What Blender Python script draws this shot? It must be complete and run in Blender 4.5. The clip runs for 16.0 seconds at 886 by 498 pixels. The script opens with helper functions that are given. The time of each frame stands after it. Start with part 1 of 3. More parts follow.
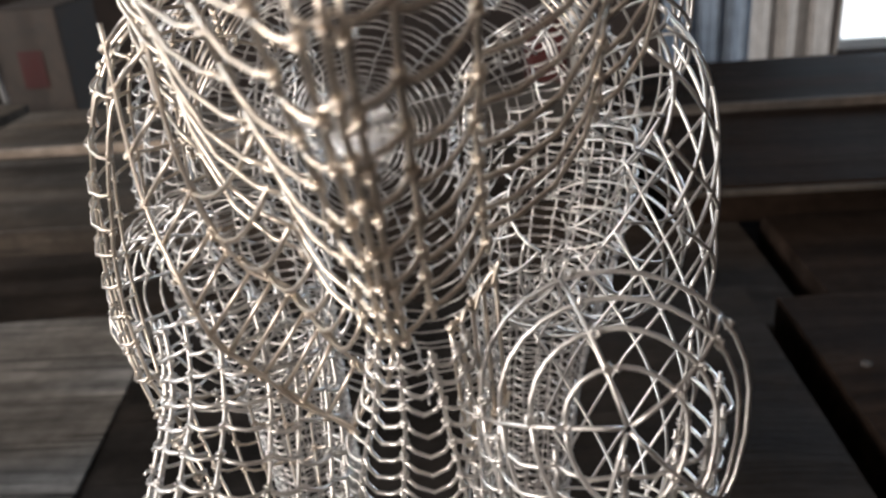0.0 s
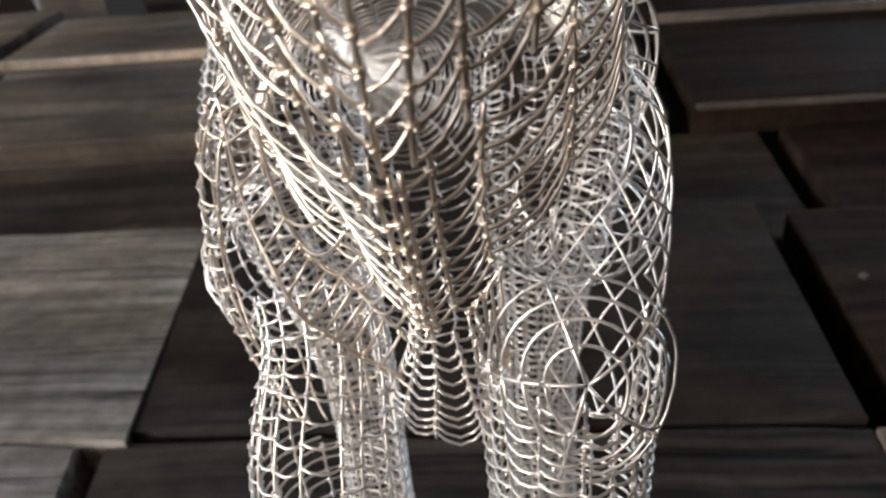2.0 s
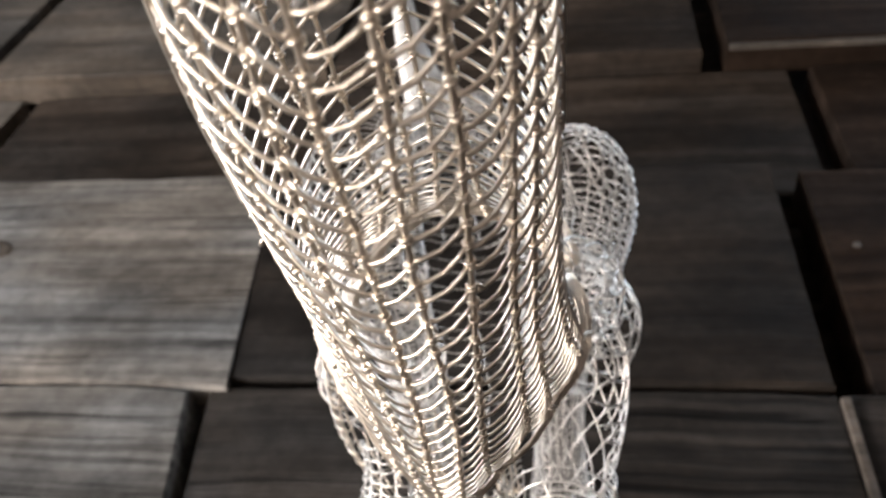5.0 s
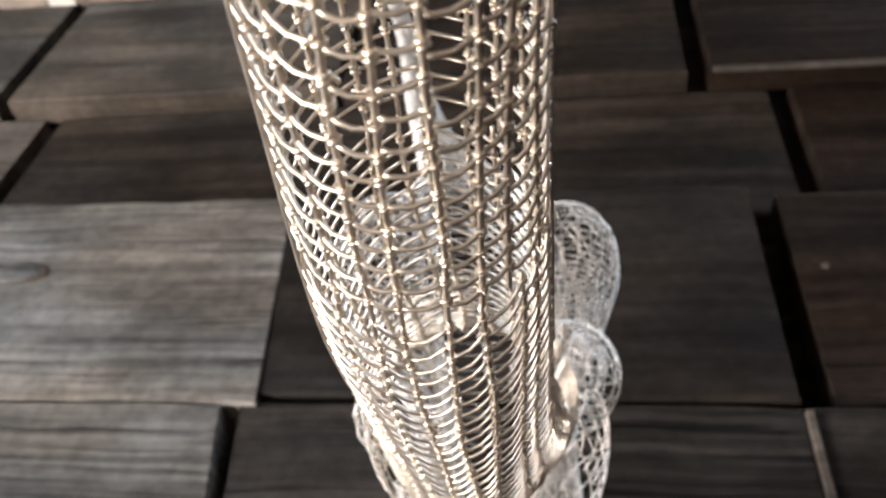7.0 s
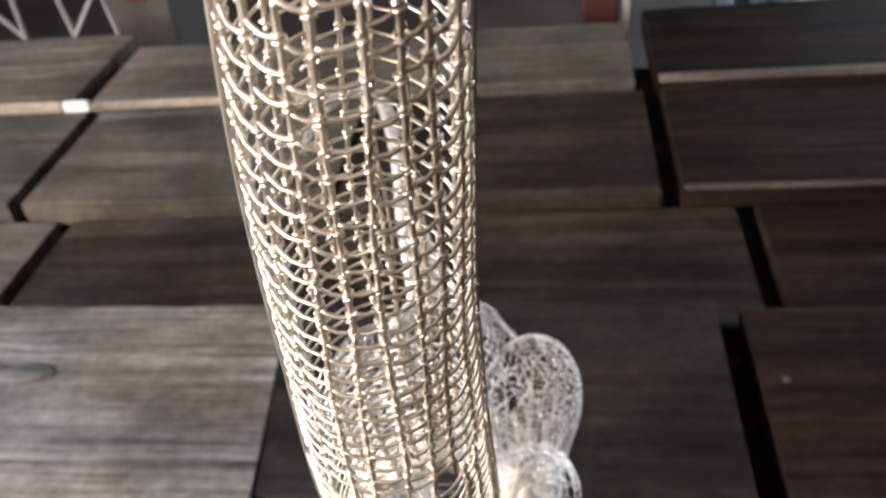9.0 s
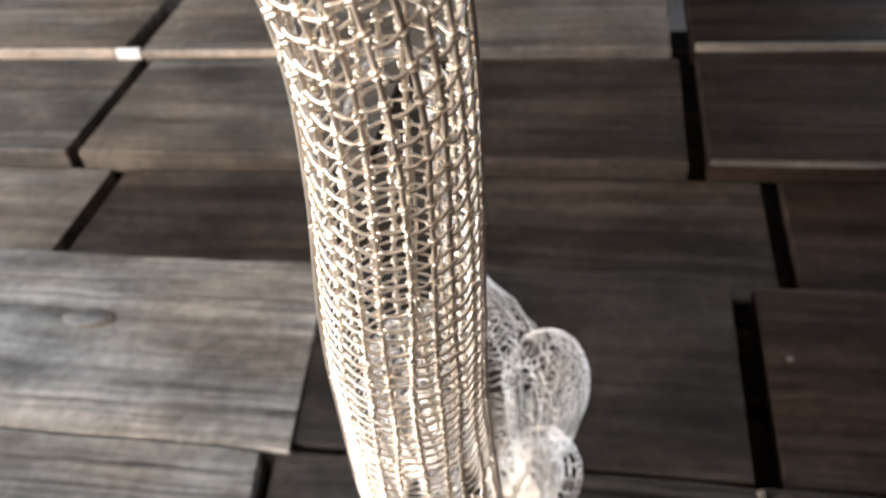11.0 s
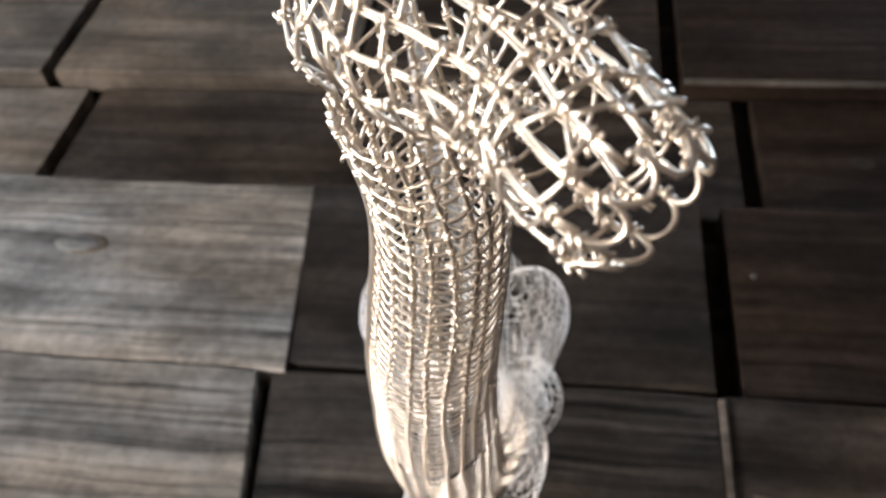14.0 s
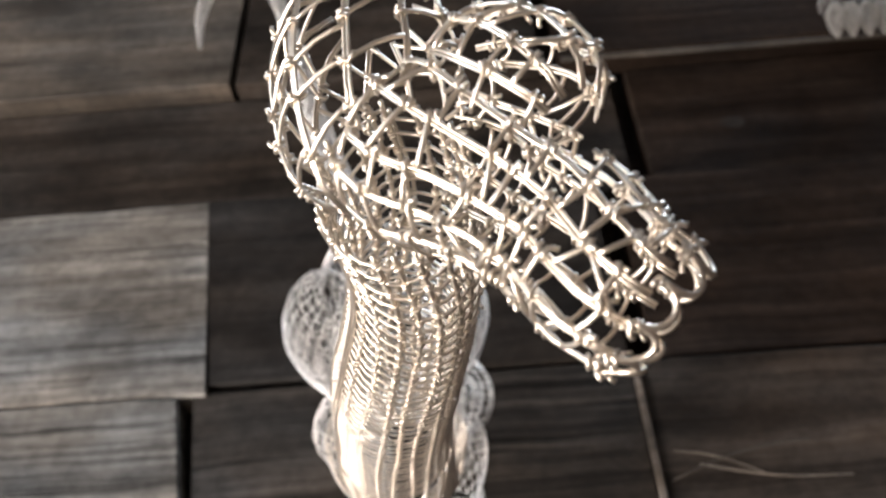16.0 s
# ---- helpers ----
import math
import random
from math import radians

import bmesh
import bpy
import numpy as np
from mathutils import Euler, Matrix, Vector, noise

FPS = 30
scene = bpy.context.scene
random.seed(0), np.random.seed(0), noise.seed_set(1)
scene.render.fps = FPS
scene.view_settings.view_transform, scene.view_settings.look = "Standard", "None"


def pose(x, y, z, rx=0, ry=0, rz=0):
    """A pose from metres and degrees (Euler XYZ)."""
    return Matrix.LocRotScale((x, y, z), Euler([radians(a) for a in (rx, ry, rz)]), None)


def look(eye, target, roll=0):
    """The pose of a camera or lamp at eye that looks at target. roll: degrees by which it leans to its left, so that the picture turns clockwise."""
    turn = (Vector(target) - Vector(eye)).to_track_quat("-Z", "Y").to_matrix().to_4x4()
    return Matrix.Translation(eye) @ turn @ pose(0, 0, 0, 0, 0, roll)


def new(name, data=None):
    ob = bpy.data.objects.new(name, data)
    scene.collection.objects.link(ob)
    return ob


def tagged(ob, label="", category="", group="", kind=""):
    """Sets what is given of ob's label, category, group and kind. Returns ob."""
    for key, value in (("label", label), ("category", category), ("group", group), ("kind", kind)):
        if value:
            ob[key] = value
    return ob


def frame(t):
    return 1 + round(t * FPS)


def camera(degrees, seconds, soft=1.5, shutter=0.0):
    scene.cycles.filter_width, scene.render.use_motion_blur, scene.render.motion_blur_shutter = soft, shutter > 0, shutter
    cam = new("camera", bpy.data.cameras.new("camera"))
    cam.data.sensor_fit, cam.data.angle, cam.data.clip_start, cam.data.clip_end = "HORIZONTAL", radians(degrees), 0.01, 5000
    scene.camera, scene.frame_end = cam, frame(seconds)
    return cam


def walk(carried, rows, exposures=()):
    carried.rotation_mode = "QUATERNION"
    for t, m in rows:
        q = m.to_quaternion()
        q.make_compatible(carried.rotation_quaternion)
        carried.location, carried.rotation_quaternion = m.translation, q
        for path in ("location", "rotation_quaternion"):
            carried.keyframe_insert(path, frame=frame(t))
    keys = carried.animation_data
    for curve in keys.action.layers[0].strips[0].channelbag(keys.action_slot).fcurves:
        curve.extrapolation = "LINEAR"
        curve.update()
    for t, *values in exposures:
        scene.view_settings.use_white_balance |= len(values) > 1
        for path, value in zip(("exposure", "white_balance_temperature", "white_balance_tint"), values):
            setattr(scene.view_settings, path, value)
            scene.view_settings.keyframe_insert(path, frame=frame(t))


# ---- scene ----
cam = camera(55.4, 16.0, soft=2.3)
# seconds, eye, aim, roll
PATH = [
    (0.0, (0.1395, 0.6150, 0.3765), (-0.0375, 3.3615, -0.8190), -4.3),
    (0.5, (0.1395, 0.6075, 0.3885), (-0.0855, 3.3075, -0.9015), -4.4),
    (1.0, (0.1440, 0.5970, 0.3975), (-0.1185, 3.2580, -0.9645), -4.8),
    (1.5, (0.1440, 0.5865, 0.4080), (-0.1365, 3.1995, -1.0395), -5.3),
    (2.0, (0.1455, 0.5775, 0.4200), (-0.1470, 3.1425, -1.1070), -5.7),
    (2.5, (0.1500, 0.5730, 0.4320), (-0.1815, 3.0915, -1.1610), -5.9),
    (3.0, (0.1545, 0.5670, 0.4545), (-0.2235, 3.0330, -1.2105), -6.7),
    (5.5, (0.1620, 0.5505, 0.6060), (-0.3015, 2.7255, -1.4085), -8.5),
    (6.0, (0.1575, 0.5445, 0.6315), (-0.2970, 2.6895, -1.4160), -8.7),
    (6.5, (0.1620, 0.5340, 0.6555), (-0.2850, 2.6790, -1.3935), -8.8),
    (7.0, (0.1650, 0.5265, 0.6690), (-0.2835, 2.7000, -1.3485), -8.8),
    (7.5, (0.1710, 0.5220, 0.6885), (-0.2775, 2.7210, -1.3020), -8.9),
    (8.0, (0.1770, 0.5130, 0.7110), (-0.2655, 2.7630, -1.2240), -8.5),
    (8.5, (0.1800, 0.5040, 0.7230), (-0.2490, 2.8215, -1.1340), -7.8),
    (9.0, (0.1830, 0.4965, 0.7380), (-0.2370, 2.8635, -1.0560), -7.0),
    (11.5, (0.2018, 0.4763, 0.8400), (-0.3532, 2.6108, -1.1950), -7.4),
    (12.0, (0.2070, 0.4800, 0.8520), (-0.3555, 2.5680, -1.2270), -7.8),
    (12.5, (0.2040, 0.4845, 0.8595), (-0.3510, 2.5365, -1.2570), -7.6),
    (13.0, (0.2025, 0.4830, 0.8685), (-0.3465, 2.5005, -1.2825), -7.6),
    (13.5, (0.1980, 0.4800, 0.8790), (-0.3090, 2.4675, -1.3095), -7.3),
    (14.0, (0.1860, 0.4725, 0.8850), (-0.2325, 2.4105, -1.3650), -6.6),
    (14.5, (0.1755, 0.4755, 0.8940), (-0.1350, 2.3445, -1.4325), -6.0),
    (15.0, (0.1710, 0.4740, 0.9030), (-0.0495, 2.3355, -1.4400), -5.2),
    (15.5, (0.1680, 0.4755, 0.9045), (0.0525, 2.3595, -1.4265), -4.7),
    (16.0, (0.1680, 0.4800, 0.9075), (0.1290, 2.3850, -1.4100), -5.1),
]

walk(cam, [(t, look(eye, aim, roll)) for t, eye, aim, roll in PATH],
     exposures=((0, -0.56), (3, 0.05), (5.5, 0.30), (9, 0.58), (11.5, 0.87), (13, 0.5), (14.5, 0.42), (16, 0.38)))
cam.data.dof.use_dof = True
cam.data.dof.focus_distance = 0.175
cam.data.dof.aperture_fstop = 27

# ---- light: two windows behind the camera's side, one window at the far end ----
world = bpy.data.worlds.new("room_air")
scene.world = world
world.use_nodes = True
world.node_tree.nodes["Background"].inputs[0].default_value = (0.75, 0.85, 1.0, 1)
world.node_tree.nodes["Background"].inputs[1].default_value = 0.05


def area(name, eye, aim, w, h, watts, colour):
    d = bpy.data.lights.new(name, "AREA")
    d.shape, d.size, d.size_y, d.energy, d.color = "RECTANGLE", w, h, watts, colour
    ob = new(name, d)
    ob.matrix_world = look(eye, aim)
    return ob


area("window_light_front", (-3.17, -2.1, 1.35), (0.0, -2.1, 1.2), 1.25, 1.15, 400, (1.0, 0.905, 0.835))
area("window_light_far", (2.4, 4.9, 0.7), (0.3, 1.0, 0.2), 0.9, 1.9, 64, (0.64, 0.80, 1.0))
area("window_light_side", (-3.17, 1.25, 1.65), (0.0, 1.25, 1.3), 1.15, 1.0, 92, (0.86, 0.92, 1.0))

# ---- materials ----


def material(name):
    m = bpy.data.materials.new(name)
    m.use_nodes = True
    nt = m.node_tree
    return m, nt, nt.nodes["Principled BSDF"]


def node(nt, kind, **values):
    n = nt.nodes.new(kind)
    for key, v in values.items():
        n.inputs[key.replace("_", " ")].default_value = v
    return n


def ramp(nt, src, stops):
    n = nt.nodes.new("ShaderNodeValToRGB")
    el = n.color_ramp.elements
    el[0].position, el[0].color = stops[0][0], (*stops[0][1], 1)
    el[1].position, el[1].color = stops[-1][0], (*stops[-1][1], 1)
    for p, c in stops[1:-1]:
        e = el.new(p)
        e.color = (*c, 1)
    nt.links.new(src, n.inputs[0])
    return n.outputs[0]


def grey(v):
    return (v, v, v)


def mix(nt, a, b, fac, blend="MIX"):
    n = nt.nodes.new("ShaderNodeMix")
    n.data_type, n.blend_type = "RGBA", blend
    for v, i in ((fac, 0), (a, 6), (b, 7)):
        if isinstance(v, (int, float)):
            n.inputs[i].default_value = v
        elif isinstance(v, tuple):
            n.inputs[i].default_value = (*v, 1)
        else:
            nt.links.new(v, n.inputs[i])
    return n.outputs[2]


def wood(name, dark, mid, light, rough=0.72, grain=1.0, spec=0.2, ridge=0.12):
    """Old sawn board: long grain lines, cracks, stains and a few knots, running along x."""
    m, nt, bsdf = material(name)
    geo = nt.nodes.new("ShaderNodeNewGeometry")
    info = nt.nodes.new("ShaderNodeObjectInfo")
    shift = nt.nodes.new("ShaderNodeVectorMath")
    shift.operation = "MULTIPLY_ADD"
    nt.links.new(info.outputs["Random"], shift.inputs[0])
    shift.inputs[1].default_value = (37, 19, 11)
    nt.links.new(geo.outputs["Position"], shift.inputs[2])
    # a slow warp bends the grain round knots
    warp = node(nt, "ShaderNodeTexNoise", Scale=5.0, Detail=2.0)
    nt.links.new(shift.outputs[0], warp.inputs["Vector"])
    bend = nt.nodes.new("ShaderNodeVectorMath")
    bend.operation = "MULTIPLY_ADD"
    nt.links.new(warp.outputs["Color"], bend.inputs[0])
    bend.inputs[1].default_value = (0.01, 0.022, 0.0)
    nt.links.new(shift.outputs[0], bend.inputs[2])

    def stretched(sx, sy, scale, detail, source):
        mp = nt.nodes.new("ShaderNodeMapping")
        mp.inputs["Scale"].default_value = (sx, sy, sy)
        nt.links.new(source, mp.inputs["Vector"])
        t = node(nt, "ShaderNodeTexNoise", Scale=scale, Detail=detail, Roughness=0.6)
        nt.links.new(mp.outputs[0], t.inputs["Vector"])
        return t.outputs["Fac"]

    rings = stretched(0.7, 13, 2.2, 4.0, bend.outputs[0])
    fine = stretched(2.0, 120, 3.0, 4.0, bend.outputs[0])
    cracks = stretched(0.8, 60, 2.0, 2.0, bend.outputs[0])
    blotch = stretched(3, 5, 1.6, 5.0, shift.outputs[0])
    base = ramp(nt, rings, [(0.28, dark), (0.5, mid), (0.72, light)])
    base = mix(nt, base, ramp(nt, fine, [(0.3, grey(0.55)), (0.7, grey(1.2))]), 0.28 * grain, "MULTIPLY")
    base = mix(nt, base, ramp(nt, cracks, [(0.29, grey(0.16)), (0.345, grey(1.0))]), 0.9 * grain, "MULTIPLY")
    ridges = stretched(0.6, 23, 2.3, 3.0, bend.outputs[0])
    worn = stretched(2.2, 3.5, 2.0, 2.0, shift.outputs[0])
    groove = mix(nt, grey(1.0), ramp(nt, ridges, [(0.36, grey(0.42)), (0.47, grey(0.95)), (0.62, grey(1.25))]),
                 ramp(nt, worn, [(0.36, grey(0.15)), (0.6, grey(1.0))]))
    base = mix(nt, base, groove, 0.8 * grain, "MULTIPLY")
    # raised summer grain, in bands where the surface has weathered away
    ribs = stretched(0.8, 46, 2.2, 5.0, bend.outputs[0])
    bands = stretched(0.9, 7.5, 2.0, 2.0, bend.outputs[0])
    ribbed = mix(nt, grey(1.0), ramp(nt, ribs, [(0.38, grey(0.28)), (0.47, grey(0.95)), (0.64, grey(1.28))]),
                 ramp(nt, bands, [(0.50 - 0.2 * ridge, grey(0.0)), (0.62 - 0.2 * ridge, grey(1.0))]))
    base = mix(nt, base, ribbed, min(1.0, ridge + 0.42) * grain, "MULTIPLY")
    hue = ramp(nt, stretched(1.5, 4.0, 1.7, 3.0, shift.outputs[0]), [(0.36, (0.86, 1.0, 1.16)), (0.62, (1.12, 1.0, 0.88))])
    base = mix(nt, base, hue, 0.5, "MULTIPLY")
    base = mix(nt, base, ramp(nt, blotch, [(0.32, grey(0.38)), (0.62, grey(1.22))]), 0.85, "MULTIPLY")
    speck = node(nt, "ShaderNodeTexNoise", Scale=55.0, Detail=5.0, Roughness=0.7)
    nt.links.new(shift.outputs[0], speck.inputs["Vector"])
    base = mix(nt, base, ramp(nt, speck.outputs["Fac"], [(0.35, grey(0.6)), (0.62, grey(1.2))]), 0.6, "MULTIPLY")
    tone = ramp(nt, info.outputs["Random"], [(0.0, grey(0.8)), (1.0, grey(1.15))])
    base = mix(nt, base, tone, 1.0, "MULTIPLY")
    nt.links.new(base, bsdf.inputs["Base Color"])
    nt.links.new(ramp(nt, blotch, [(0.3, grey(rough - 0.1)), (0.7, grey(rough + 0.15))]), bsdf.inputs["Roughness"])
    bsdf.inputs["Specular IOR Level"].default_value = spec
    h = mix(nt, rings, fine, 0.45)
    h = mix(nt, h, ramp(nt, cracks, [(0.285, grey(0.0)), (0.345, grey(1.0))]), 0.6, "MULTIPLY")
    h = mix(nt, h, groove, 0.5, "MULTIPLY")
    h = mix(nt, h, ribbed, ridge, "MULTIPLY")
    bump = node(nt, "ShaderNodeBump", Strength=0.8, Distance=0.004)
    nt.links.new(h, bump.inputs["Height"])
    nt.links.new(bump.outputs[0], bsdf.inputs["Normal"])
    return m


WOOD_GREY = wood("weathered_grey_wood", (0.117, 0.110, 0.101), (0.186, 0.176, 0.163), (0.272, 0.260, 0.243), spec=0.06, grain=0.95, ridge=0.3)
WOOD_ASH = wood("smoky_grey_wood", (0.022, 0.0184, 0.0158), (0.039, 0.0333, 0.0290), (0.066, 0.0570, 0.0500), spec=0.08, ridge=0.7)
WOOD_RUST = wood("reddish_brown_wood", (0.0122, 0.0084, 0.0064), (0.0230, 0.0162, 0.0126), (0.038, 0.027, 0.0212), spec=0.02, grain=0.6)
WOOD_SLATE = wood("dark_slate_wood", (0.020, 0.0152, 0.0120), (0.036, 0.028, 0.0225), (0.060, 0.048, 0.0395), spec=0.05, grain=0.6)
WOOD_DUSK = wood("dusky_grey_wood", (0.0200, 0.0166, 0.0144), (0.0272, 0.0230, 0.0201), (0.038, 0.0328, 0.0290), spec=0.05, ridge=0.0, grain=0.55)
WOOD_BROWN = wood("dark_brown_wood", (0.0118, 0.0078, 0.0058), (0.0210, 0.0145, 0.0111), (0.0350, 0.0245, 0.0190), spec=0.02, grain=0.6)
WOOD_MID = wood("mid_brown_wood", (0.064, 0.052, 0.042), (0.112, 0.094, 0.077), (0.17, 0.145, 0.12), grain=0.7)
WOOD_PALE = wood("pale_sawn_wood", (0.30, 0.24, 0.19), (0.40, 0.33, 0.27), (0.50, 0.43, 0.36), grain=0.5)
WOOD_DIM = wood("worn_lit_edge_wood", (0.10, 0.082, 0.067), (0.15, 0.125, 0.105), (0.21, 0.18, 0.155), grain=0.5)


def plain(name, colour, rough, metal=0.0, spread=0.12, scale=40.0, bump=0.0):
    m, nt, bsdf = material(name)
    geo = nt.nodes.new("ShaderNodeNewGeometry")
    tex = node(nt, "ShaderNodeTexNoise", Scale=scale, Detail=4.0)
    nt.links.new(geo.outputs["Position"], tex.inputs["Vector"])
    lo, hi = [tuple(min(1, c * f) for c in colour) for f in (1 - spread, 1 + spread)]
    nt.links.new(ramp(nt, tex.outputs["Fac"], [(0.3, lo), (0.7, hi)]), bsdf.inputs["Base Color"])
    nt.links.new(ramp(nt, tex.outputs["Fac"], [(0.3, grey(rough * 0.85)), (0.7, grey(min(1, rough * 1.15)))]), bsdf.inputs["Roughness"])
    bsdf.inputs["Metallic"].default_value = metal
    if bump:
        b = node(nt, "ShaderNodeBump", Strength=bump, Distance=0.003)
        nt.links.new(tex.outputs["Fac"], b.inputs["Height"])
        nt.links.new(b.outputs[0], bsdf.inputs["Normal"])
    return m


WIRE = plain("silver_wire", (0.80, 0.72, 0.625), 0.40, 1.0, 0.10, 180.0)
# the same silver, paler and cooler: bluish window light put into the colour
WIRE_SKYLIT = plain("skylit_silver_wire", (0.79, 0.765, 0.735), 0.42, 0.92, 0.10, 180.0)
DULL_WIRE = plain("dull_pale_wire", (0.36, 0.33, 0.30), 0.5, 0.3, 0.12, 120.0)
TAPE = plain("white_paint", (0.75, 0.72, 0.68), 0.6)
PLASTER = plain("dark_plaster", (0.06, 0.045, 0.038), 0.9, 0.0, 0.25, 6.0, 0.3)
CEILING = plain("dim_ceiling", (0.30, 0.27, 0.24), 0.9, 0.0, 0.1, 4.0)
FLOORING = plain("dark_floor", (0.045, 0.034, 0.028), 0.7, 0.0, 0.3, 5.0, 0.2)
PALE_ENAMEL = plain("pale_enamel", (0.26, 0.255, 0.25), 0.5, 0.0, 0.1, 20.0)
WHITE = plain("white_enamel", (0.70, 0.69, 0.66), 0.45, 0.0, 0.08, 20.0)
CLOTH_BLUE = plain("grey_blue_cloth", (0.26, 0.32, 0.40), 0.95, 0.0, 0.15, 25.0, 0.3)
CLOTH_PALE = plain("pale_cloth", (0.50, 0.49, 0.48), 0.95, 0.0, 0.15, 25.0, 0.3)
RED = plain("dull_red_board", (0.07, 0.014, 0.012), 0.7)
PAPER = plain("worn_paper", (0.07, 0.055, 0.045), 0.8, 0.0, 0.25, 30.0)


def glow(name, colour, strength):
    m = bpy.data.materials.new(name)
    m.use_nodes = True
    nt = m.node_tree
    nt.nodes.clear()
    e, o = nt.nodes.new("ShaderNodeEmission"), nt.nodes.new("ShaderNodeOutputMaterial")
    e.inputs[0].default_value, e.inputs[1].default_value = (*colour, 1), strength
    nt.links.new(e.outputs[0], o.inputs[0])
    return m


DAYLIGHT = glow("daylight_sky", (0.95, 0.97, 1.0), 3.0)

# ---- mesh helpers ----


def obj(name, bm, mat, parent=None, label=""):
    me = bpy.data.meshes.new(name)
    bm.to_mesh(me)
    bm.free()
    me.materials.append(mat)
    ob = new(name, me)
    if parent:
        ob.parent = parent
    if label:
        ob["label"] = label
    return ob


part = obj


def box(bm, x0, x1, y0, y1, z0, z1, bevel=0.0):
    made = bmesh.ops.create_cube(bm, size=1)["verts"]
    bmesh.ops.scale(bm, vec=(x1 - x0, y1 - y0, z1 - z0), verts=made)
    bmesh.ops.translate(bm, vec=((x0 + x1) / 2, (y0 + y1) / 2, (z0 + z1) / 2), verts=made)
    if bevel:
        bmesh.ops.bevel(bm, geom=list({e for v in made for e in v.link_edges}), offset=bevel, segments=2, affect="EDGES", profile=0.6)
    return bm


K = 1.5  # the plan below is drawn at two thirds of full size

# ---- room ----
X0, X1, Y0, Y1, Z0, Z1 = -3.2, 3.0, -2.8, 5.0, -0.62, 2.3


def shell(name, *dims, mat=PLASTER, label=""):
    ob = obj(name, box(bmesh.new(), *dims), mat)
    tagged(ob, label, "structure", kind="structure")
    return ob


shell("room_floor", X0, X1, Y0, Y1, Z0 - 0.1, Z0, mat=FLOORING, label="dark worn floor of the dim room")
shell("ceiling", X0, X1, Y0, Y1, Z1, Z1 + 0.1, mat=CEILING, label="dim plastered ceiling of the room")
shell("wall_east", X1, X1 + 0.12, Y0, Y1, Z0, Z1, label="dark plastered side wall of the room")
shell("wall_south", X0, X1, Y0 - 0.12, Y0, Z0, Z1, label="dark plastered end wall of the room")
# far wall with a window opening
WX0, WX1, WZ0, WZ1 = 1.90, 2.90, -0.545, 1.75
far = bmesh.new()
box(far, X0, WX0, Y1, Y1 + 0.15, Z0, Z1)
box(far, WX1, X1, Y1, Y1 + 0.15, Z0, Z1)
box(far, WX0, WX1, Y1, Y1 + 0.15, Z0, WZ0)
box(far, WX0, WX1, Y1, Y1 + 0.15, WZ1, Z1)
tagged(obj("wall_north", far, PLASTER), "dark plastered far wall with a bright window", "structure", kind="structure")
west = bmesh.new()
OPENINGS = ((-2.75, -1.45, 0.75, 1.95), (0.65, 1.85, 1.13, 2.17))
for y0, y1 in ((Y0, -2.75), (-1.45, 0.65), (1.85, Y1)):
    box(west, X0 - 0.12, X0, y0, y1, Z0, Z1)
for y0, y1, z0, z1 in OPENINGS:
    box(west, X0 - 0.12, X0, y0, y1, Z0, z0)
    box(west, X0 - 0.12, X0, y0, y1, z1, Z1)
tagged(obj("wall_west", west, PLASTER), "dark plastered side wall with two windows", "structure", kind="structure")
for i, (y0, y1, z0, z1) in enumerate(OPENINGS):
    w = tagged(new("window_%d" % (i + 2)), "plain white-framed window in the side wall", "window", kind="structure")
    for dims in ((y0, y0 + 0.04, z0, z1), (y1 - 0.04, y1, z0, z1), (y0 + 0.04, y1 - 0.04, z0, z0 + 0.04), (y0 + 0.04, y1 - 0.04, z1 - 0.04, z1)):
        part("window_frame", box(bmesh.new(), X0 - 0.10, X0 - 0.05, dims[0], dims[1], dims[2], dims[3], 0.004), WHITE, w)
    tagged(obj("backdrop", box(bmesh.new(), X0 - 0.62, X0 - 0.60, y0 - 0.5, y1 + 0.5, z0 - 0.5, z1 + 0.5), DAYLIGHT), "white daylight outside the side window", "sky", kind="structure")
sky = tagged(obj("backdrop", box(bmesh.new(), WX0 - 0.6, WX1 + 0.6, Y1 + 0.5, Y1 + 0.52, WZ0 - 0.6, WZ1 + 0.6), DAYLIGHT), "overexposed white daylight outside the window", "sky", kind="structure")
win = new("window_1")
tagged(win, "plain white-framed window bright with daylight", "window", kind="structure")
for dims in ((WX0, WX0 + 0.05, WZ0, WZ1), (WX1 - 0.05, WX1, WZ0, WZ1), (WX0 + 0.05, WX1 - 0.05, WZ0, WZ0 + 0.05), (WX0 + 0.05, WX1 - 0.05, WZ1 - 0.05, WZ1)):
    part("window_frame", box(bmesh.new(), dims[0], dims[1], Y1 + 0.03, Y1 + 0.09, dims[2], dims[3], 0.004), WHITE, win)

# ---- deck of old planks ----
deck = new("floor")
tagged(deck, "uneven floor of old weathered wooden planks with dark gaps", "floor", kind="structure")
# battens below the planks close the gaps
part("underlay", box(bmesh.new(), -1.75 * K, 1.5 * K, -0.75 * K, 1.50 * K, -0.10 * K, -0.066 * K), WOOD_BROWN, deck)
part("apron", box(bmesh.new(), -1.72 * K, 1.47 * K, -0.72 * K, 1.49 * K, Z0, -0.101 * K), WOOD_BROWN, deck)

rng = random.Random(4)


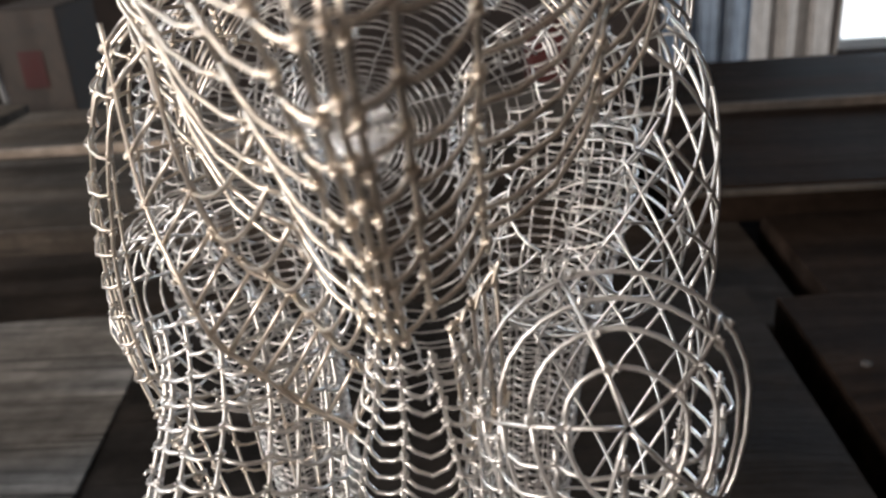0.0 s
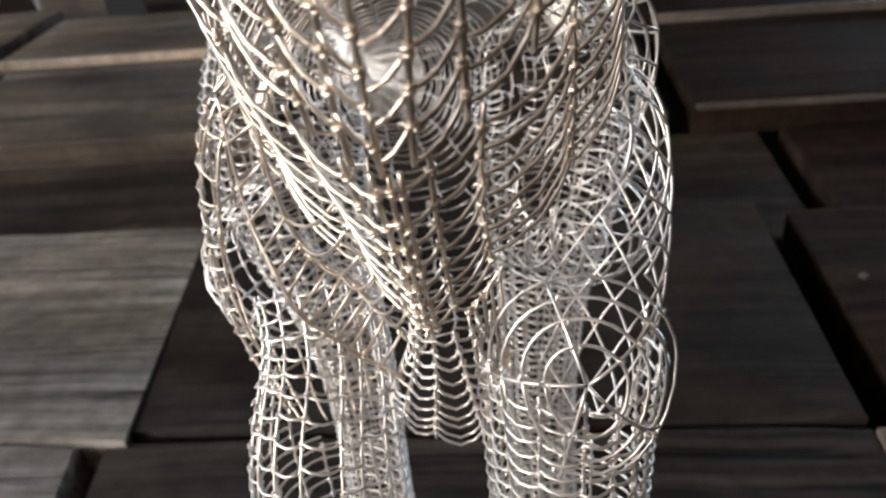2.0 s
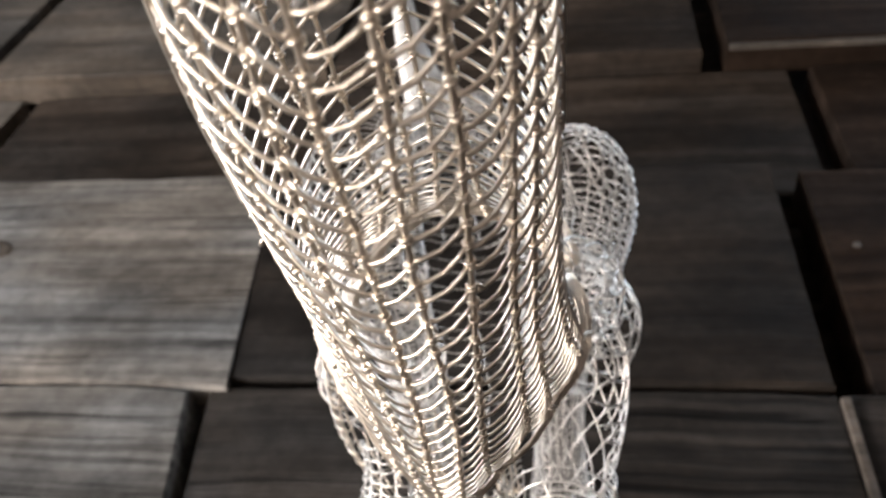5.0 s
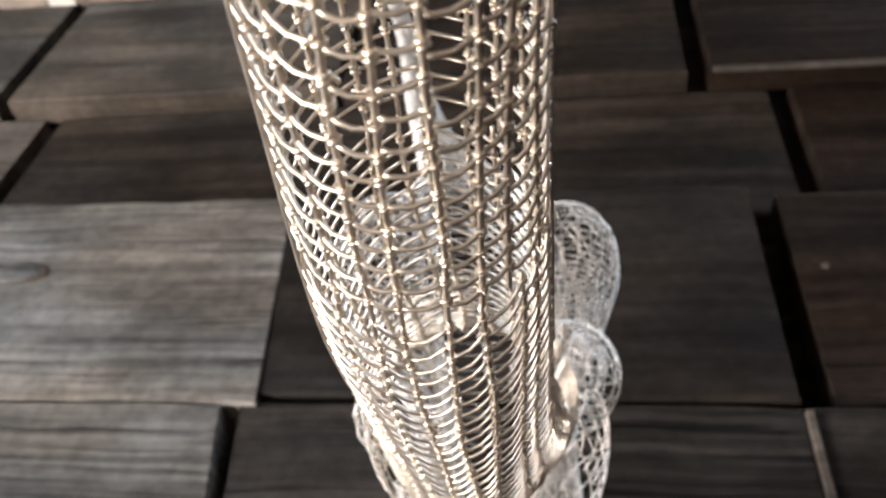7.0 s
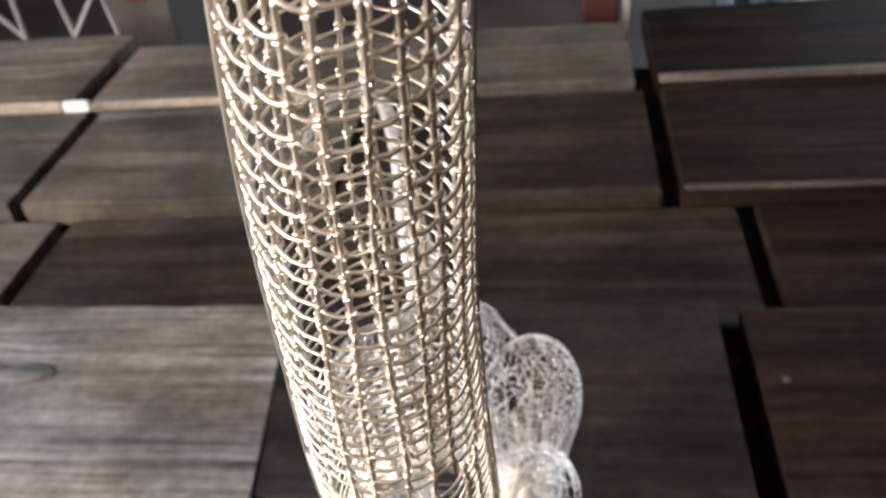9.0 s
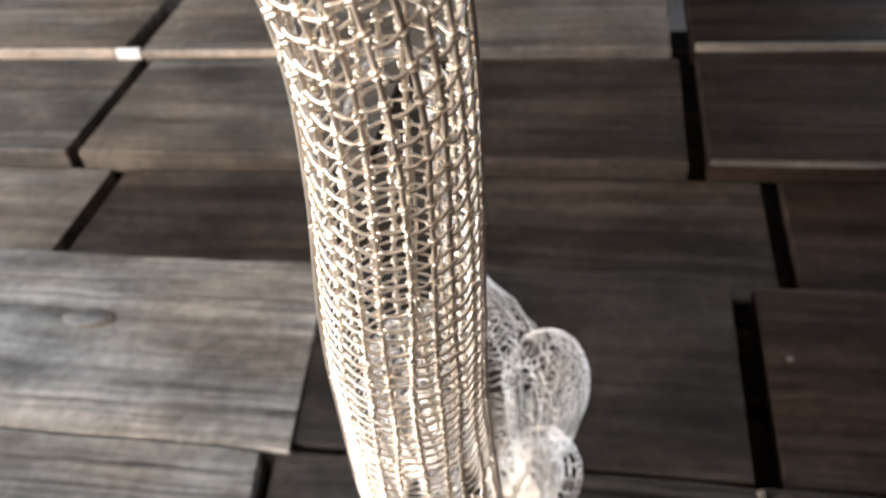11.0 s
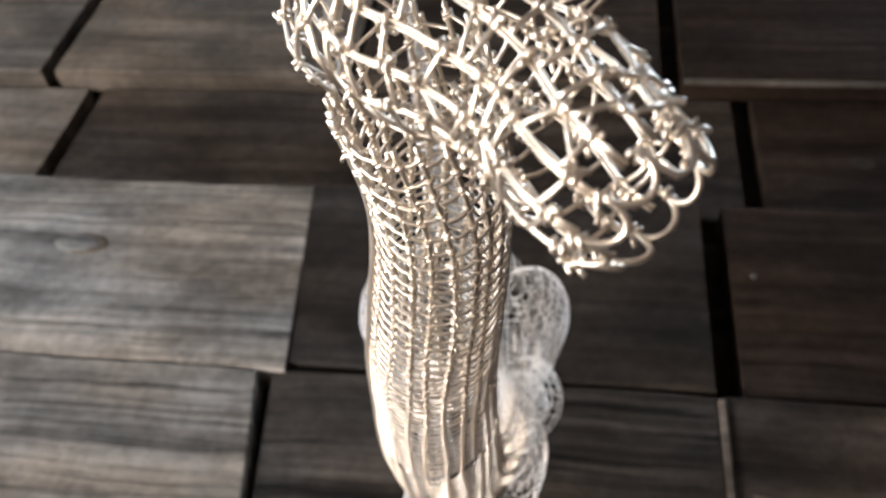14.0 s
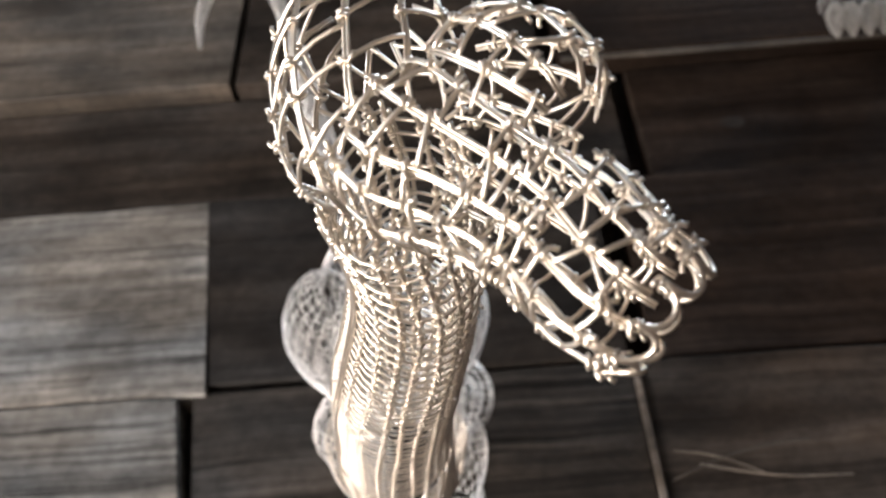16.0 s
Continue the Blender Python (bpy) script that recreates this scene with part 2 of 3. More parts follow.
def plank(x0, x1, y0, y1, top, mat, thick=0.032, near0=0.0, near1=0.0):
    """One board with wavy, chipped edges; near0 and near1 skew its two ends; plan units."""
    bm = bmesh.new()
    n = max(4, int((x1 - x0) / 0.035))
    rows = []
    slow = [rng.uniform(-0.0013, 0.0013) for _ in range(2 * (n // 4 + 3))]
    tilt = rng.uniform(-0.0008, 0.0008)

    def edge(i, side):
        f = i / 4
        k = int(f)
        a, b = slow[2 * k + side], slow[2 * k + 2 + side]
        return a + (b - a) * (f - k)

    for i in range(n + 1):
        x = x0 + (x1 - x0) * i / n
        skew = near0 + (near1 - near0) * i / n
        chip = [0.0020 + (rng.random() ** 6) * 0.004 for _ in range(2)]
        a, b = y0 + edge(i, 0), y1 + edge(i, 1)
        lip = 0.0009 if i == 0 else -0.0009 if i == n else 0
        low = 0.0012 if i in (0, n) else 0.0
        sec = [(x + skew, a, top - thick), (x + skew, a, top - chip[0]), (x + skew + lip, a + chip[0], top + tilt - low),
               (x + lip, b - chip[1], top - tilt - low), (x, b, top - chip[1]), (x, b, top - thick)]
        rows.append([bm.verts.new([v * K for v in p]) for p in sec])
    for r, s in zip(rows, rows[1:]):
        for j in range(6):
            bm.faces.new((r[j], s[j], s[(j + 1) % 6], r[(j + 1) % 6]))
    bm.faces.new(rows[0])
    bm.faces.new(rows[-1][::-1])
    bmesh.ops.recalc_face_normals(bm, faces=bm.faces)
    return part("plank", bm, mat, deck)


G, S_, B, M = WOOD_GREY, WOOD_SLATE, WOOD_BROWN, WOOD_MID
# rows from near to far: y0, y1, then boards (x0, x1, top, material)
BOARDS = (
    (-0.72, -0.49, ((-1.7, -0.6, 0, G), (-0.59, 0.35, 0, S_), (0.36, 1.45, 0, B))),
    (-0.485, -0.25, ((-1.7, -0.3, 0, G), (-0.29, 0.5, 0, S_), (0.51, 1.45, 0, B))),
    (-0.245, -0.005, ((-1.7, -0.5, 0, S_), (-0.49, 0.2, 0, G), (0.21, 1.45, 0, B))),
    (0.0, 0.232, ((-1.7, -0.25, 0, G), (-0.24, 0.4, 0, S_), (0.41, 1.45, 0, B))),
    (0.236, 0.45, ((-1.7, -0.4, 0, S_), (-0.39, 0.1, 0, G), (0.11, 1.45, 0, B))),
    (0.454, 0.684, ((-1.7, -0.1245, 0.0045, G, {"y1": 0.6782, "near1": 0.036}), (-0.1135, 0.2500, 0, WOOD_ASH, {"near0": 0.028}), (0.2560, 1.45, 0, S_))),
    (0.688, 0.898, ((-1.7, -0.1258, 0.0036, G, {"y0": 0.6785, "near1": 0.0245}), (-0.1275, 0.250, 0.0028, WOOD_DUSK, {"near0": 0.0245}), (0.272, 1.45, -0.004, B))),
    (0.902, 1.087, ((-1.7, -0.464, -0.030, M), (-0.444, 0.302, -0.030, S_), (0.322, 1.45, -0.026, B))),
    (1.089, 1.318, ((-1.7, -0.522, -0.006, M), (-0.503, -0.131, -0.006, M), (-0.124, 0.226, -0.008, S_), (0.247, 1.45, 0.0, WOOD_RUST))),
    (1.322, 1.565, ((-1.7, -0.55, 0.006, M, {"y1": 1.56}), (-0.522, 0.216, 0.004, M, {"y1": 1.505}), (0.242, 1.45, 0.010, WOOD_RUST, {"y1": 1.535}))),
)
for y0, y1, boards in BOARDS:
    for x0, x1, top, mat, *more in boards:
        extra = {"y0": y0, "y1": y1, **(more[0] if more else {})}
        plank(x0, x1, top=top, mat=mat, **extra)
# light caught on the board's end, drawn as a thin strip of paler wood
part("edge_strip", box(bmesh.new(), 0.2505 * K, 0.2555 * K, 0.456 * K, 0.680 * K, -0.004 * K, 0.0022 * K, 0.0012), WOOD_DIM, deck)
# pale sawn front edges on the far boards
for x0, x1, y, z0, z1, mat in ((-1.7, -0.56, 1.3185, -0.005, 0.009, WOOD_PALE), (-0.555, -0.518, 1.3165, -0.005, 0.010, TAPE), (-0.516, -0.16, 1.3185, -0.004, 0.006, WOOD_PALE), (0.245, 1.45, 1.3185, 0.001, 0.011, WOOD_DIM), (0.249, 1.45, 1.0865, -0.007, -0.002, WOOD_MID)):
    part("edge_strip", box(bmesh.new(), x0 * K, x1 * K, (y - 0.004) * K, y * K + 0.004, z0 * K, z1 * K, 0.0015), mat, deck)



def blob(name, x, y, z, rx, ry, h, mat):
    """A low rounded mark proud of the boards: a knot or nail head; plan units."""
    bm = bmesh.new()
    n = 18
    rings = [[bm.verts.new(((x + rx * f * math.cos(2 * math.pi * i / n) * (1 + 0.08 * math.sin(3 * i))) * K, (y + ry * f * math.sin(2 * math.pi * i / n)) * K, z * K + hh)) for i in range(n)] for f, hh in ((1.0, -0.001), (0.85, h * 0.7), (0.45, h))]
    for a, b in zip(rings, rings[1:]):
        for i in range(n):
            bm.faces.new((a[i], a[(i + 1) % n], b[(i + 1) % n], b[i]))
    bm.faces.new(rings[-1])
    return part(name, bm, mat, deck)


blob("knot", -0.337, 0.806, 0.004, 0.026, 0.0135, 0.0012, WOOD_MID)
blob("knot", -0.3425, 0.806, 0.0046, 0.0235, 0.0115, 0.0012, WOOD_GREY)
blob("knot", -0.300, 0.545, 0.003, 0.012, 0.008, 0.0012, WOOD_SLATE)
blob("knot", -0.185, 0.590, 0.003, 0.008, 0.007, 0.0010, WOOD_SLATE)
blob("knot", 0.420, 0.985, -0.026, 0.014, 0.010, 0.0010, WOOD_SLATE)
blob("nail_head", 0.292, 0.812, -0.004, 0.0030, 0.0030, 0.0012, WOOD_DIM)


def scratch(pts, mat, w=0.0013):
    bm = bmesh.new()
    prev = None
    for x, y in pts:
        cur = [bm.verts.new((x * K, (y + d) * K, h)) for d, h in ((-w, 0.0002), (0, 0.0012), (w, 0.0002))]
        if prev:
            for i in range(2):
                bm.faces.new((prev[i], cur[i], cur[i + 1], prev[i + 1]))
        prev = cur
    return part("scratch", bm, mat, deck)


for x0, y0, x1, y1, bow in ((0.262, 0.578, 0.372, 0.604, 0.006), (0.285, 0.590, 0.395, 0.574, -0.005), (0.268, 0.602, 0.330, 0.580, 0.004)):
    scratch([(x0 + (x1 - x0) * i / 10, y0 + (y1 - y0) * i / 10 + bow * math.sin(math.pi * i / 10)) for i in range(11)], WOOD_MID, 0.0009)

# ---- wire animal ----


def lerp_table(table, u):
    """Smooth reading of a table of rows at u in 0..1 (Catmull-Rom)."""
    n = len(table) - 1
    f = min(max(u, 0), 1) * n
    i = min(int(f), n - 1)
    w = f - i
    p = [table[min(max(j, 0), n)] for j in (i - 1, i, i + 1, i + 2)]
    return [0.5 * (2 * b + (c - a) * w + (2 * a - 5 * b + 4 * c - d) * w * w + (3 * b - a - 3 * c + d) * w ** 3) for a, b, c, d in zip(*p)]


class Tube:
    """A skin swept along a bent line: rows of x, y, z, half width, half depth in plan units."""

    def __init__(self, table, side=(1, 0, 0), keel=None):
        self.table, self.side, self.keel = table, Vector(side), keel
        steps = 400
        pts = [Vector(lerp_table(table, i / steps)[:3]) for i in range(steps + 1)]
        self.run = [0.0]
        for a, b in zip(pts, pts[1:]):
            self.run.append(self.run[-1] + (b - a).length * K)
        self.length, self.steps = self.run[-1], steps

    def at_length(self, s):
        s = min(max(s, 0), self.length)
        lo, hi = 0, self.steps
        while hi - lo > 1:
            m = (lo + hi) // 2
            lo, hi = (m, hi) if self.run[m] <= s else (lo, m)
        w = (s - self.run[lo]) / max(1e-9, self.run[hi] - self.run[lo])
        return (lo + w) / self.steps

    def axes(self, u):
        row = lerp_table(self.table, u)
        c = Vector(row[:3])
        t = Vector(lerp_table(self.table, min(1, u + 0.004))[:3]) - Vector(lerp_table(self.table, max(0, u - 0.004))[:3])
        t.normalize()
        x = (self.side - t * self.side.dot(t)).normalized()
        return c, x, t.cross(x), row[3], row[4]

    def point(self, u, a):
        c, x, y, w, d = self.axes(u)
        k = lerp_table(self.keel, u)[0] if self.keel else 0.0
        return (c + x * (w * math.cos(a) * (1 - k * max(0.0, math.sin(a)))) + y * (d * math.sin(a))) * K

    def settle(self):
        """Keeps the axis at even steps, to tell what lies within the skin."""
        rows = [self.axes(self.at_length(self.length * i / 90)) for i in range(91)]
        self.mid = np.array([r[0] for r in rows])
        self.ax, self.ay = np.array([r[1] for r in rows]), np.array([r[2] for r in rows])
        self.wide, self.deep = [r[3] for r in rows], [r[4] for r in rows]
        self.hold = [lerp_table(self.keel, self.at_length(self.length * i / 90))[0] if self.keel else 0.0 for i in range(91)]
        return self

    def holds(self, p):
        d = np.array(p) / K - self.mid
        i = int((d * d).sum(1).argmin())
        x, y = float(d[i] @ self.ax[i]), float(d[i] @ self.ay[i])
        along = float((d[i] ** 2).sum()) - x * x - y * y
        if along > 0.004 ** 2:
            return False
        w = self.wide[i] * (1 - self.hold[i] * max(0.0, min(1.0, y / self.deep[i])))
        return (x / w) ** 2 + (y / self.deep[i]) ** 2 < 0.86


SKINS = []


def hidden(p, own):
    """Whether another limb's skin covers the point."""
    return any(t is not own and t.holds(p) for t in SKINS)


def open_wire(pts, r, own):
    """A long wire, left out where another limb swallows it."""
    run = []
    for p in pts:
        if hidden(p, own):
            if len(run) > 1:
                wire(run, r)
            run = []
        else:
            run.append(p)
    if len(run) > 1:
        wire(run, r)


VERTS, FACES, TINTS = [], [], []
tint = 0  # 0: warm silver of the neck and head, 1: legs, body and tail, with cool window light painted in


def wire(pts, r, sides=5):
    """A round wire along the points, added to the animal's one mesh."""
    n = len(pts)
    base = len(VERTS)
    up = None
    for i, p in enumerate(pts):
        t = (pts[min(i + 1, n - 1)] - pts[max(i - 1, 0)])
        if t.length < 1e-9:
            t = Vector((0, 0, 1))
        t.normalize()
        if up is None:
            up = Vector((0.3, 0.5, 0.8))
        up = up - t * up.dot(t)
        if up.length < 1e-4:
            up = t.orthogonal()
        up.normalize()
        q = t.cross(up)
        for k in range(sides):
            a = 2 * math.pi * k / sides
            VERTS.append(p + (up * math.cos(a) + q * math.sin(a)) * r)
    for i in range(n - 1):
        for k in range(sides):
            a, b = base + i * sides + k, base + i * sides + (k + 1) % sides
            FACES.append((a, b, b + sides, a + sides))
    FACES.append(tuple(base + k for k in range(sides))[::-1])
    FACES.append(tuple(base + (n - 1) * sides + k for k in range(sides)))
    TINTS.extend([tint] * (len(FACES) - len(TINTS)))


def knot(p, along, r, hook=0.25):
    """A tight wrap of wire round a crossing."""
    along = along.normalized()
    o = along.orthogonal().normalized()
    q = along.cross(o)
    pts = []
    turns = 1.6
    ph = wr.uniform(0, 6.28)
    for i in range(9):
        f = i / 8
        a = ph + f * turns * 2 * math.pi
        pts.append(p + along * ((f - 0.5) * 3.4 * r) + (o * math.cos(a) + q * math.sin(a)) * (1.55 * r))
    wire(pts, r * 0.8, 4)
    if wr.random() < hook:
        side = (o * math.cos(ph) + q * math.sin(ph))
        wire([p + side * r, p + side * (2.6 * r) + along * r, p + side * (3.4 * r) + along * (2.4 * r)], r * 0.8, 4)


wr = random.Random(11)


def net(tube, s0, s1, n, pitch, r, sag=0.3, bulge=0.08, jitter=0.12, slant=0.0, long_r=None, knots=True, shift=0.0, arc=None, stout=1.0, hook=0.25, cap=False, diagonal=0.0, lean=0.0, bearings=None, stagger=0.0, double=False, chevron=0.0):
    """Long wires at n even angles (or at the bearings, in degrees) and rows of short bowed wires hooked between them."""
    long_r = long_r or r
    a0, a1 = arc or (0, 2 * math.pi)
    if not bearings:
        angles = [a0 + (a1 - a0) * i / n + shift + wr.uniform(-0.06, 0.06) for i in range(n + (1 if arc else 0))]
    else:
        angles = [math.radians(b) + wr.uniform(-0.02, 0.02) for b in bearings]
    # each long wire is made of short lengths, bent a little at every hook
    bends = [[wr.uniform(-1, 1) for _ in range(int((s1 - s0) / pitch) + 3)] for _ in angles]
    drift = [wr.uniform(-1, 1) for _ in angles]
    kink = 0.10 / max(8, len(angles)) * 2

    def spot(s, i):
        u = tube.at_length(s)
        f = max(0.0, (s - s0) / pitch)
        k = min(int(f), len(bends[i]) - 2)
        jag = bends[i][k] + (bends[i][k + 1] - bends[i][k]) * min(1.0, f - k)
        return tube.point(u, angles[i] + 0.03 * math.sin(s * 45 + drift[i] * 6) + kink * jag)

    step = pitch * 0.5
    m = max(2, int((s1 - s0) / step))
    for i in range(len(angles)):
        line = [spot(s0 + (s1 - s0) * j / m, i) for j in range(m + 1)]
        open_wire(line, long_r, tube)
        if double:
            core = [tube.axes(tube.at_length(s0 + (s1 - s0) * j / m))[0] * K for j in range(m + 1)]
            side = [(line[min(j + 1, m)] - line[max(j - 1, 0)]).cross(line[j] - core[j]).normalized() for j in range(m + 1)]
            open_wire([p + q * (2.0 * long_r) for p, q in zip(line, side)], long_r, tube)
    if cap:
        ring = [spot(s0, i) for i in range(len(angles))]
        open_wire(ring + ring[:1], r, tube)
    rows = int((s1 - s0) / pitch)
    count = len(angles)
    for j in range(rows):
        for i in range(count if not arc else count - 1):
            k = (i + 1) % count
            s = s0 + (j + 0.5 + stagger * (i % 2)) * pitch + slant * pitch * i + wr.uniform(-jitter, jitter) * pitch
            fall = chevron if math.cos((angles[i] + angles[k] + (2 * math.pi if k < i else 0)) / 2) > 0 else -chevron
            e = s + (slant + lean + fall) * pitch + wr.uniform(-jitter, jitter) * pitch
            if s > s1 or e > s1 or e < s0:
                continue
            pa, pb = spot(s, i), spot(e, k)
            c = tube.axes(tube.at_length(s))[0] * K
            mid = (pa + pb) / 2
            if hidden(mid, tube):
                continue
            out = (mid - c).normalized()
            t = (spot(min(s1, s + pitch), i) - pa).normalized()
            gap = (pb - pa).length
            pts = []
            for f in (0.0, 0.2, 0.5, 0.8, 1.0):
                w = 4 * f * (1 - f)
                pts.append(pa.lerp(pb, f) + t * (sag * gap * w) + out * ((bulge + 0.1) * gap * w))
            wire(pts, r * wr.uniform(0.9, 1.05))
            if diagonal and wr.random() < diagonal and e + pitch < s1:
                pc = spot(e + pitch, k)
                wire([pa, pa.lerp(pc, 0.5) + out * (0.06 * (pc - pa).length), pc], r * 0.95)
            if knots:
                knot(pa, t, r * stout, hook)


def diamonds(tube, s0, s1, n, turn, r, arc=None):
    """Two crossing families of slanting wires, on the whole skin or between two bearings in degrees."""
    def inside(a):
        return not arc or (math.degrees(a) - arc[0]) % 360 <= arc[1] - arc[0]

    def strands(points):
        run = []
        for s, a in points:
            if inside(a):
                run.append(tube.point(tube.at_length(s), a))
            else:
                if len(run) > 1:
                    open_wire(run, r, tube)
                run = []
        if len(run) > 1:
            open_wire(run, r, tube)

    for sign in (1, -1):
        for i in range(n):
            a0 = 2 * math.pi * i / n + (0.2 if sign > 0 else 0.0)
            strands([(s0 + (s1 - s0) * j / 48, a0 + sign * turn * j / 48) for j in range(49)])
    for s in (s0, s1):
        strands([(s, 2 * math.pi * j / 24) for j in range(25)])


# long line from the skull down the neck, through the trunk to the tip of the tail
SPINE = (
    (0.1045, 0.3960, 0.5260, 0.0100, 0.0120),
    (0.1062, 0.4000, 0.5050, 0.0098, 0.0120),
    (0.1036, 0.4065, 0.4800, 0.0110, 0.0125),
    (0.0974, 0.4185, 0.4400, 0.0138, 0.0146),
    (0.0924, 0.4300, 0.4000, 0.0155, 0.0165),
    (0.0884, 0.4430, 0.3480, 0.0181, 0.0188),
    (0.0873, 0.4570, 0.3000, 0.0188, 0.0206),
    (0.0845, 0.4740, 0.2660, 0.0240, 0.0270),
    (0.0840, 0.4950, 0.2400, 0.0275, 0.0330),
    (0.0820, 0.5200, 0.2180, 0.0320, 0.0370),
    (0.0790, 0.5450, 0.2040, 0.0350, 0.0390),
    (0.0740, 0.5750, 0.1940, 0.0400, 0.0400),
    (0.0680, 0.6100, 0.1860, 0.0430, 0.0400),
    (0.0610, 0.6450, 0.1800, 0.0350, 0.0350),
    (0.0540, 0.6750, 0.1740, 0.0230, 0.0240),
    (0.0450, 0.7100, 0.1650, 0.0150, 0.0160),
    (0.0250, 0.7800, 0.1450, 0.0110, 0.0115),
    (0.0050, 0.8600, 0.1200, 0.0098, 0.0100),
    (-0.0150, 0.9500, 0.0950, 0.0090, 0.0092),
    (-0.0360, 1.0400, 0.0750, 0.0086, 0.0086),
    (-0.0620, 1.1350, 0.0600, 0.0080, 0.0080),
    (-0.0850, 1.2000, 0.0500, 0.0075, 0.0075),
    (-0.1180, 1.2250, 0.0480, 0.0070, 0.0070),
    (-0.1460, 1.1950, 0.0480, 0.0065, 0.0065),
    (-0.1530, 1.1400, 0.0500, 0.0055, 0.0055),
    (-0.1430, 1.0720, 0.0560, 0.0015, 0.0015),
)
KEEL = [(v,) for v in (0, 0, 0, 0, 0.05, 0.1, 0.3, 0.55, 0.78, 0.6, 0.2, 0.1) + (0,) * 14]
R = 0.00042
UPPER_LEFT = ((0.064, 0.515, 0.238, 0.004, 0.004), (0.060, 0.516, 0.228, 0.0145, 0.0165), (0.057, 0.519, 0.208, 0.0170, 0.0200), (0.058, 0.514, 0.188, 0.0150, 0.0180), (0.063, 0.503, 0.172, 0.0090, 0.0100))
UPPER_RIGHT = ((0.104, 0.510, 0.236, 0.004, 0.004), (0.106, 0.511, 0.226, 0.0130, 0.0150), (0.106, 0.513, 0.206, 0.0155, 0.0175), (0.105, 0.508, 0.186, 0.0140, 0.0150), (0.104, 0.500, 0.172, 0.0090, 0.0100))
LEG_FRONT_LEFT = ((0.0570, 0.510, 0.232, 0.0050, 0.0050), (0.0580, 0.508, 0.220, 0.0090, 0.0080), (0.0595, 0.505, 0.207, 0.0098, 0.0085), (0.0625, 0.498, 0.193, 0.0104, 0.0100), (0.0615, 0.489, 0.172, 0.0126, 0.0150),
                  (0.0625, 0.488, 0.140, 0.0122, 0.0140), (0.0655, 0.486, 0.090, 0.0120, 0.0130), (0.0655, 0.484, 0.040, 0.0115, 0.0120), (0.0655, 0.481, 0.012, 0.0135, 0.0145), (0.0655, 0.480, 0.001, 0.0145, 0.0155))
LEG_FRONT_RIGHT = ((0.104, 0.494, 0.220, 0.004, 0.004), (0.104, 0.493, 0.213, 0.0110, 0.0120), (0.1035, 0.492, 0.200, 0.0140, 0.0165), (0.1028, 0.491, 0.180, 0.0132, 0.0160),
                   (0.1028, 0.489, 0.150, 0.0125, 0.0145), (0.104, 0.486, 0.090, 0.0120, 0.0130), (0.104, 0.484, 0.040, 0.0115, 0.0120), (0.104, 0.481, 0.012, 0.0135, 0.0145), (0.104, 0.480, 0.001, 0.0145, 0.0155))
LEG_HIND_LEFT = ((0.047, 0.606, 0.230, 0.004, 0.004), (0.038, 0.606, 0.217, 0.0185, 0.0210), (0.030, 0.606, 0.188, 0.0220, 0.0250), (0.032, 0.604, 0.160, 0.0190, 0.0220),
                 (0.036, 0.606, 0.130, 0.0140, 0.0160), (0.038, 0.612, 0.090, 0.0120, 0.0130), (0.038, 0.612, 0.040, 0.0115, 0.0120), (0.038, 0.608, 0.012, 0.0140, 0.0145), (0.038, 0.606, 0.001, 0.0150, 0.0155))
LEG_HIND_RIGHT = ((0.098, 0.612, 0.222, 0.004, 0.004), (0.103, 0.610, 0.212, 0.0170, 0.0190), (0.107, 0.609, 0.194, 0.0220, 0.0250), (0.105, 0.606, 0.165, 0.0190, 0.0220),
                  (0.102, 0.608, 0.132, 0.0140, 0.0160), (0.100, 0.612, 0.090, 0.0120, 0.0130), (0.100, 0.612, 0.040, 0.0115, 0.0120), (0.100, 0.608, 0.012, 0.0140, 0.0145), (0.100, 0.606, 0.001, 0.0150, 0.0155))
FLANKS = (((0.108, 0.512, 0.246, 0.003, 0.003), (0.107, 0.520, 0.239, 0.0120, 0.0110), (0.106, 0.530, 0.226, 0.0145, 0.0140), (0.106, 0.543, 0.212, 0.0120, 0.0120), (0.104, 0.552, 0.204, 0.004, 0.004)),
              ((0.104, 0.530, 0.205, 0.003, 0.003), (0.106, 0.540, 0.198, 0.0170, 0.0170), (0.107, 0.556, 0.188, 0.0210, 0.0200), (0.105, 0.572, 0.180, 0.0160, 0.0160), (0.100, 0.582, 0.176, 0.004, 0.004)),
              ((0.057, 0.524, 0.200, 0.003, 0.003), (0.052, 0.530, 0.194, 0.0160, 0.0160), (0.048, 0.540, 0.185, 0.0195, 0.0190), (0.047, 0.556, 0.180, 0.0150, 0.0150), (0.053, 0.568, 0.178, 0.004, 0.004)))
HEAD = (
    (0.1070, 0.3915, 0.5390, 0.0040, 0.0040),
    (0.1088, 0.3888, 0.5391, 0.0100, 0.0095),
    (0.1115, 0.3850, 0.5395, 0.0112, 0.0105),
    (0.1168, 0.3793, 0.5402, 0.0088, 0.0088),
    (0.1226, 0.3738, 0.5394, 0.0083, 0.0082),
    (0.1262, 0.3676, 0.5387, 0.0080, 0.0075),
    (0.1297, 0.3645, 0.5380, 0.0073, 0.0067),
)
head = Tube(HEAD, side=(0.7, 0.7, 0))
SKULL = ((0.1040, 0.3855, 0.5300, 0.0035, 0.0035), (0.1036, 0.3890, 0.5332, 0.0094, 0.0095), (0.1031, 0.3965, 0.5362, 0.0111, 0.0118),
         (0.1031, 0.4040, 0.5382, 0.0111, 0.0115), (0.1034, 0.4110, 0.5388, 0.0090, 0.0090), (0.1038, 0.4150, 0.5385, 0.0030, 0.0030))
